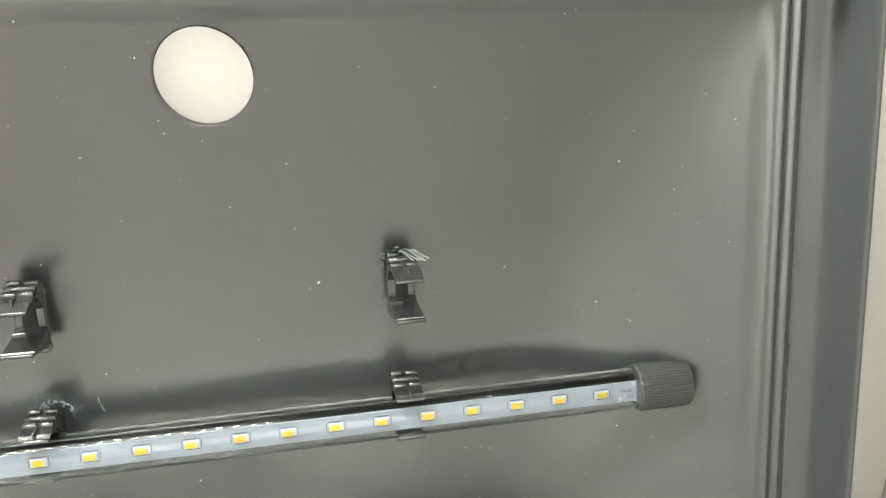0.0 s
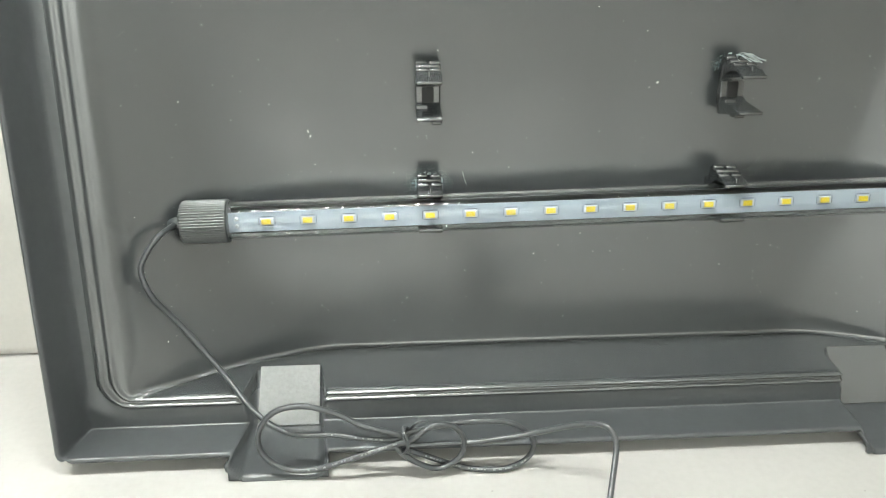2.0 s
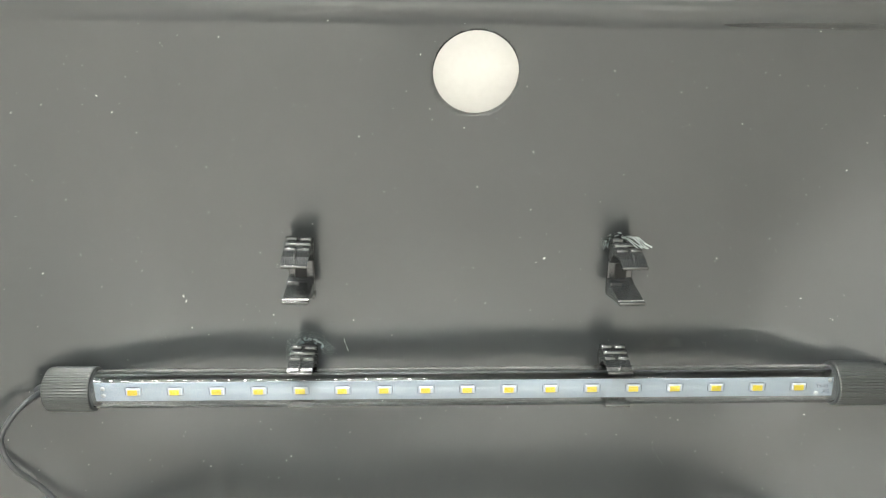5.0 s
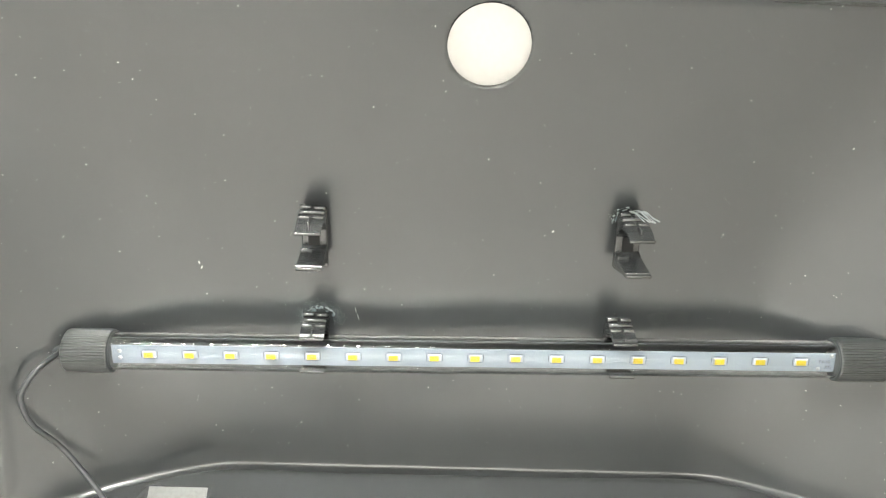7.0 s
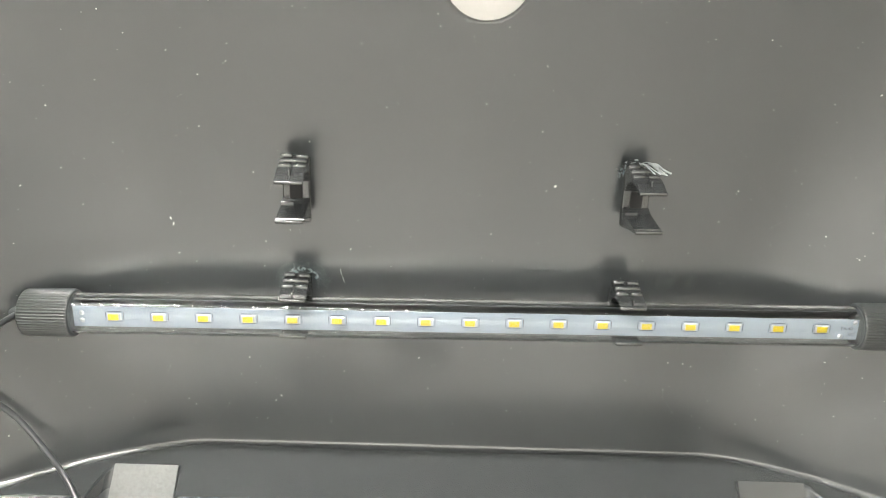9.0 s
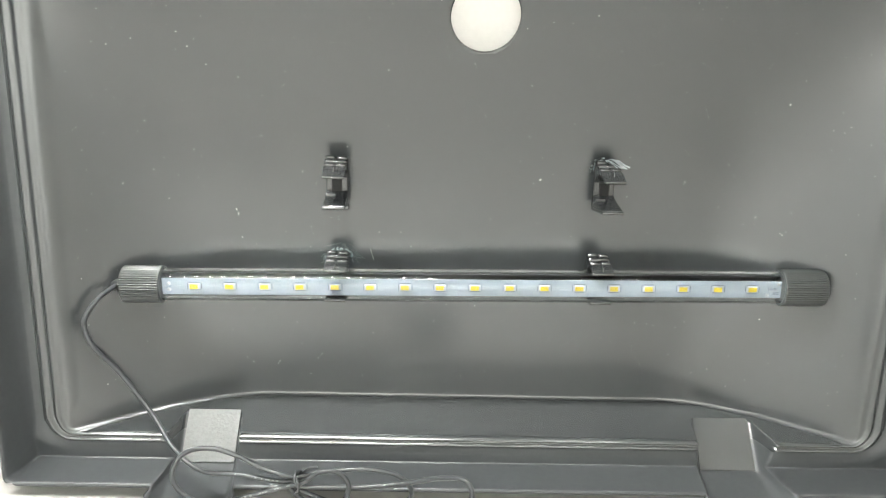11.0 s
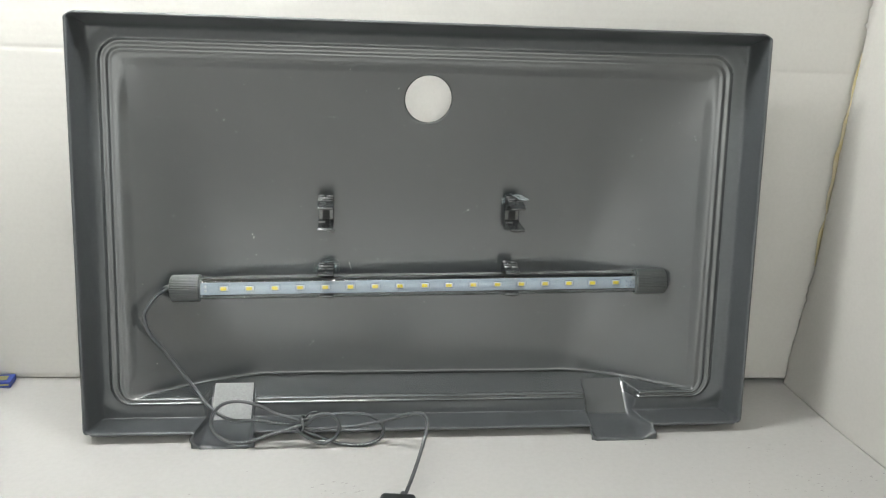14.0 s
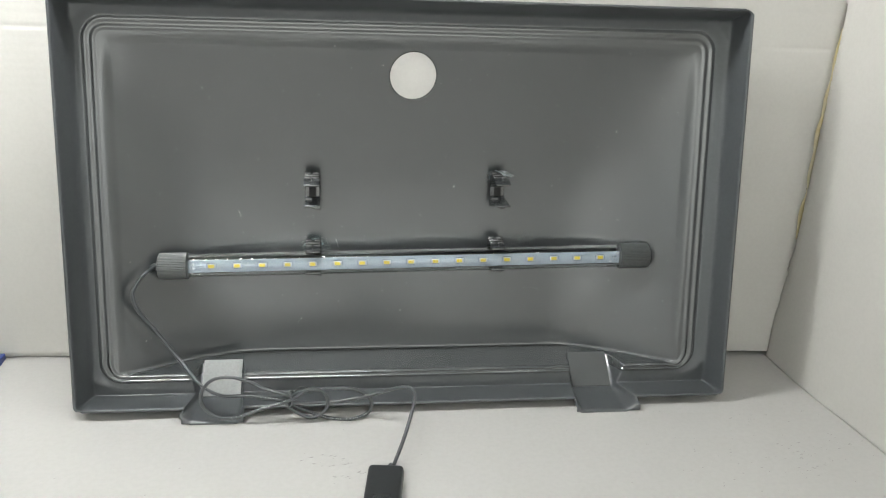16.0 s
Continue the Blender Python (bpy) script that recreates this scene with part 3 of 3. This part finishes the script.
# ---- in-line switch box on the table ----
switch = thing("inline_switch", Matrix.Translation((-0.0255, -0.1245, 0.0)) @ pose(0, 0, 0, 0, 0, -7), "black plastic in-line switch box on the cable", "switch")
part("housing", box(-0.0122, 0.0122, -0.062, 0.0, 0.0004, 0.0125, 0.0032, 4), SWITCH, switch, "", True)
part("seam", box(-0.01235, 0.01235, -0.0595, 0.00012, 0.0060, 0.0065), DARK, switch, "", False)
part("button", box(-0.006, 0.006, -0.050, -0.034, 0.0120, 0.0136, 0.001, 2), CLIP, switch, "", True)
part("strain_relief", cord([(0.0025, -0.001, 0.0062), (0.0028, 0.003, 0.0060), (0.003, 0.007, 0.0052)], 0.0026, 4), CABLE, switch)


# ---- small card by the end of the back wall ----
card = thing("printed_card", pose(-0.3655, 0.0560, 0.0, 0, 0, 4), "small dark blue printed card box with yellow marks on the table", "box")
part("carton", box(-0.016, 0.016, -0.0075, 0.0075, 0.0003, 0.0055, 0.0004, 1), BLUE, card, "", False)
part("mark", box(-0.002, 0.015, -0.0086, -0.0080, 0.0030, 0.0042), YELLOW, card, "yellow bar", False)
part("mark", box(-0.010, 0.012, -0.003, 0.004, 0.0055, 0.0059), YELLOW, card, "yellow bar", False)
dark_box = thing("dark_carton", pose(-0.412, 0.038, 0.0, 0, 0, 4), "dark grey carton standing before the white card", "box")
part("carton", box(-0.060, 0.030, -0.018, 0.022, 0.0, 0.150, 0.002, 2), CLIP, dark_box, "", False)
part("flap", box(-0.055, 0.026, -0.0195, -0.018, 0.10, 0.145, 0.0005, 1), CLIP, dark_box, "", False)


# ---- dust, scratches and glue on the lid ----
def flake(bm, x, z, length, width, angle, lift=0.0003, tall=0.00025):
    """A tiny sliver lying on the lid's inside."""
    ca, sa = math.cos(angle), math.sin(angle)
    vs = []
    for u, v in ((-length, -width * 0.3), (-length * 0.2, -width), (length, -width * 0.4), (length * 0.7, width), (-length * 0.6, width * 0.8)):
        px, pz = x + u * ca - v * sa, z + u * sa + v * ca
        vs.append((px, pz))
    front = [bm.verts.new((px, lid_y(px, pz) - lift - tall, pz)) for px, pz in vs]
    back = [bm.verts.new((px, lid_y(px, pz) - lift * 0.2, pz)) for px, pz in vs]
    bm.faces.new(front)
    for i in range(5):
        bm.faces.new((front[i], back[i], back[(i + 1) % 5], front[(i + 1) % 5]))


rng = random.Random(7)
bm = bmesh.new()
for _ in range(480):
    x, z = rng.uniform(-0.222, 0.222), rng.uniform(0.045, 0.288)
    if math.hypot(x - HOLE_X, z - HOLE_Z) < HOLE_R + 0.002:
        continue
    size = 0.00005 + 0.00017 * rng.random() ** 5
    flake(bm, x, z, size * rng.uniform(0.8, 2.2), size, rng.uniform(0, 3.14))
tagged(part("dust", bm, DUST, None, "", False), "fine pale dust specks on the black lid", "dust", "", "stuff").matrix_world = LEAN_BACK
for x, z, length, width, angle in ((-0.1403, 0.1530, 0.0008, 0.00025, 1.9), (-0.1392, 0.1503, 0.0009, 0.00025, 1.2), (0.0370, 0.1750, 0.0007, 0.0004, 0.6)):
    bm = bmesh.new()
    flake(bm, x, z, length, width, angle)
    tagged(part("dust_flake", bm, DUST, None, "", False), "pale flake of dust stuck to the black lid", "flake", "flakes on the lid").matrix_world = LEAN_BACK
bm = bmesh.new()
flake(bm, -0.0615, 0.1286, 0.0017, 0.00018, 1.75)
flake(bm, -0.0603, 0.1248, 0.0018, 0.00020, 1.88)
tagged(part("scratch", bm, DUST, None, "", False), "short bent pale scratch on the black lid", "scratch").matrix_world = LEAN_BACK


def haze_material(name, colour, most):
    """A thin milky film: noise and the mesh's own fade decide how much of it is there."""
    m = bpy.data.materials.new(name)
    m.use_nodes = True
    nt = m.node_tree
    b = nt.nodes["Principled BSDF"]
    b.inputs["Base Color"].default_value, b.inputs["Roughness"].default_value = (*colour, 1), 0.5
    fade, n, c = nt.nodes.new("ShaderNodeAttribute"), nt.nodes.new("ShaderNodeTexNoise"), nt.nodes.new("ShaderNodeTexCoord")
    fade.attribute_name = "fade"
    n.inputs["Scale"].default_value, n.inputs["Detail"].default_value = 420.0, 6.0
    nt.links.new(c.outputs["Object"], n.inputs["Vector"])
    grade = nt.nodes.new("ShaderNodeMapRange")
    grade.inputs["From Min"].default_value, grade.inputs["From Max"].default_value, grade.inputs["To Max"].default_value = 0.38, 0.68, most
    nt.links.new(n.outputs["Fac"], grade.inputs["Value"])
    mul = nt.nodes.new("ShaderNodeMath")
    mul.operation = "MULTIPLY"
    nt.links.new(fade.outputs["Fac"], mul.inputs[0])
    nt.links.new(grade.outputs[0], mul.inputs[1])
    nt.links.new(mul.outputs[0], b.inputs["Alpha"])
    return m


HAZE = haze_material("milky_glue_film", (0.34, 0.43, 0.46), 0.75)
SMEAR = haze_material("dull_smear_film", (0.34, 0.35, 0.34), 0.30)


def film(name, label, mat, x, z, rx, rz, inner, a0, a1):
    """A flat film of residue on the lid, round a clip's foot; it fades outwards."""
    bm = bmesh.new()
    layer = bm.verts.layers.float_color.new("fade")
    rows = []
    for j in range(9):
        q = inner + (1 - inner) * j / 8
        row = []
        for i in range(41):
            a = radians(a0 + (a1 - a0) * i / 40)
            px, pz = x + rx * q * math.cos(a), z + rz * q * math.sin(a)
            v = bm.verts.new((px, lid_y(px, pz) - 0.00035, pz))
            f = soft(1 - j / 8) * soft(i / 6) * soft((40 - i) / 6)
            v[layer] = (f, f, f, 1)
            row.append(v)
        rows.append(row)
    for p, q in zip(rows, rows[1:]):
        for i in range(40):
            bm.faces.new((p[i], p[i + 1], q[i + 1], q[i]))
    ob = tagged(part(name, bm, mat), label, "glue")
    ob.matrix_world = LEAN_BACK


film("glue_film", "milky film of glue round the foot of a clip", HAZE, -0.0795, 0.1210, 0.0150, 0.0150, 0.45, -15, 195)
film("glue_film", "milky film of glue beside the foot of a clip", HAZE, 0.0700, 0.1835, 0.0085, 0.0065, 0.25, 70, 230)
film("glue_smear", "faint dull smear of old glue on the lid", SMEAR, 0.0960, 0.1285, 0.0090, 0.0055, 0.0, 0, 359)
film("glue_smear", "faint dull smear of old glue on the lid", SMEAR, 0.1070, 0.1290, 0.0070, 0.0050, 0.0, 0, 359)


def crumbs(x, z, r0, r1, a0, a1, count, seed):
    r = random.Random(seed)
    bm = bmesh.new()
    for _ in range(count):
        a, q = radians(r.uniform(a0, a1)), r.uniform(r0, r1)
        flake(bm, x + q * math.cos(a), z + q * math.sin(a), r.uniform(0.0003, 0.0009), r.uniform(0.00008, 0.00018), a + 1.57 + r.uniform(-0.5, 0.5), 0.0004, 0.0006)
    return bm


for args in ((-0.0800, 0.1215, 0.0078, 0.0092, 30, 150, 26, 1), (0.0715, 0.1830, 0.0045, 0.0065, 60, 200, 22, 2)):
    tagged(part("glue_crumbs", crumbs(*args), GLUE, None, "", False), "pale crumbs of dried glue round a clip foot", "glue").matrix_world = LEAN_BACK
wisp = thing("glue_wisp", LEAN_BACK, "frayed strands of dried glue sticking out at a clip", "glue")
for k in range(6):
    rr = random.Random(20 + k)
    base = Vector((0.070 + 0.0011 * k, 0.0165, 0.1872 + 0.0004 * (k % 3)))
    pts = [base, base + Vector((0.003, -0.004, 0.0010 + 0.001 * rr.random())), base + Vector((0.006, -0.0075, 0.0004 - 0.001 * rr.random())),
           base + Vector((0.0085, -0.0085 - 0.002 * rr.random(), -0.0012 - 0.001 * rr.random()))]
    part("strand", cord(pts, 0.00022 + 0.0002 * rr.random(), 4, 6), GLUE, wisp)

# ---- scuffs on the table ----
rng = random.Random(12)
bm = bmesh.new()
for _ in range(90):
    x, y = rng.uniform(0.17, 0.34), rng.uniform(-0.16, -0.03)
    if rng.random() < 0.35:
        x, y = rng.uniform(-0.33, 0.30), rng.uniform(-0.20, -0.06)
    size, a = rng.uniform(0.0002, 0.0008), rng.uniform(-0.3, 0.3)
    q = [(x + size * u * math.cos(a) - size * v * math.sin(a), y + size * u * math.sin(a) + size * v * math.cos(a)) for u, v in ((-1.3, -0.4), (0.2, -0.6), (1.2, 0.1), (0.1, 0.6))]
    low = [bm.verts.new((u, v, 0.00005)) for u, v in q]
    high = [bm.verts.new((u, v, 0.0002)) for u, v in q]
    bm.faces.new(high)
    for i in range(4):
        bm.faces.new((low[i], low[(i + 1) % 4], high[(i + 1) % 4], high[i]))
# worn patches of short dark streaks
for cx, cy, spread, count in ((0.283, -0.125, 0.014, 26), (0.330, -0.109, 0.008, 9), (0.269, -0.068, 0.006, 6), (-0.071, -0.104, 0.010, 16), (-0.056, -0.115, 0.008, 16)):
    for _ in range(count):
        x, y = cx + rng.gauss(0, spread), cy + rng.gauss(0, spread * 0.7)
        size, a = rng.uniform(0.0003, 0.0013), rng.gauss(0.1, 0.25)
        q = [(x + size * u * math.cos(a) - size * v * math.sin(a), y + size * u * math.sin(a) + size * v * math.cos(a)) for u, v in ((-1.5, -0.2), (0.2, -0.5), (1.4, 0.1), (0.1, 0.4))]
        low = [bm.verts.new((u, v, 0.00005)) for u, v in q]
        high = [bm.verts.new((u, v, 0.00015)) for u, v in q]
        bm.faces.new(high)
        for i in range(4):
            bm.faces.new((low[i], low[(i + 1) % 4], high[(i + 1) % 4], high[i]))
tagged(part("scuff_marks", bm, GREY, None, "", False), "tiny grey scuffs and crumbs on the white tabletop", "scuffs", "", "stuff")
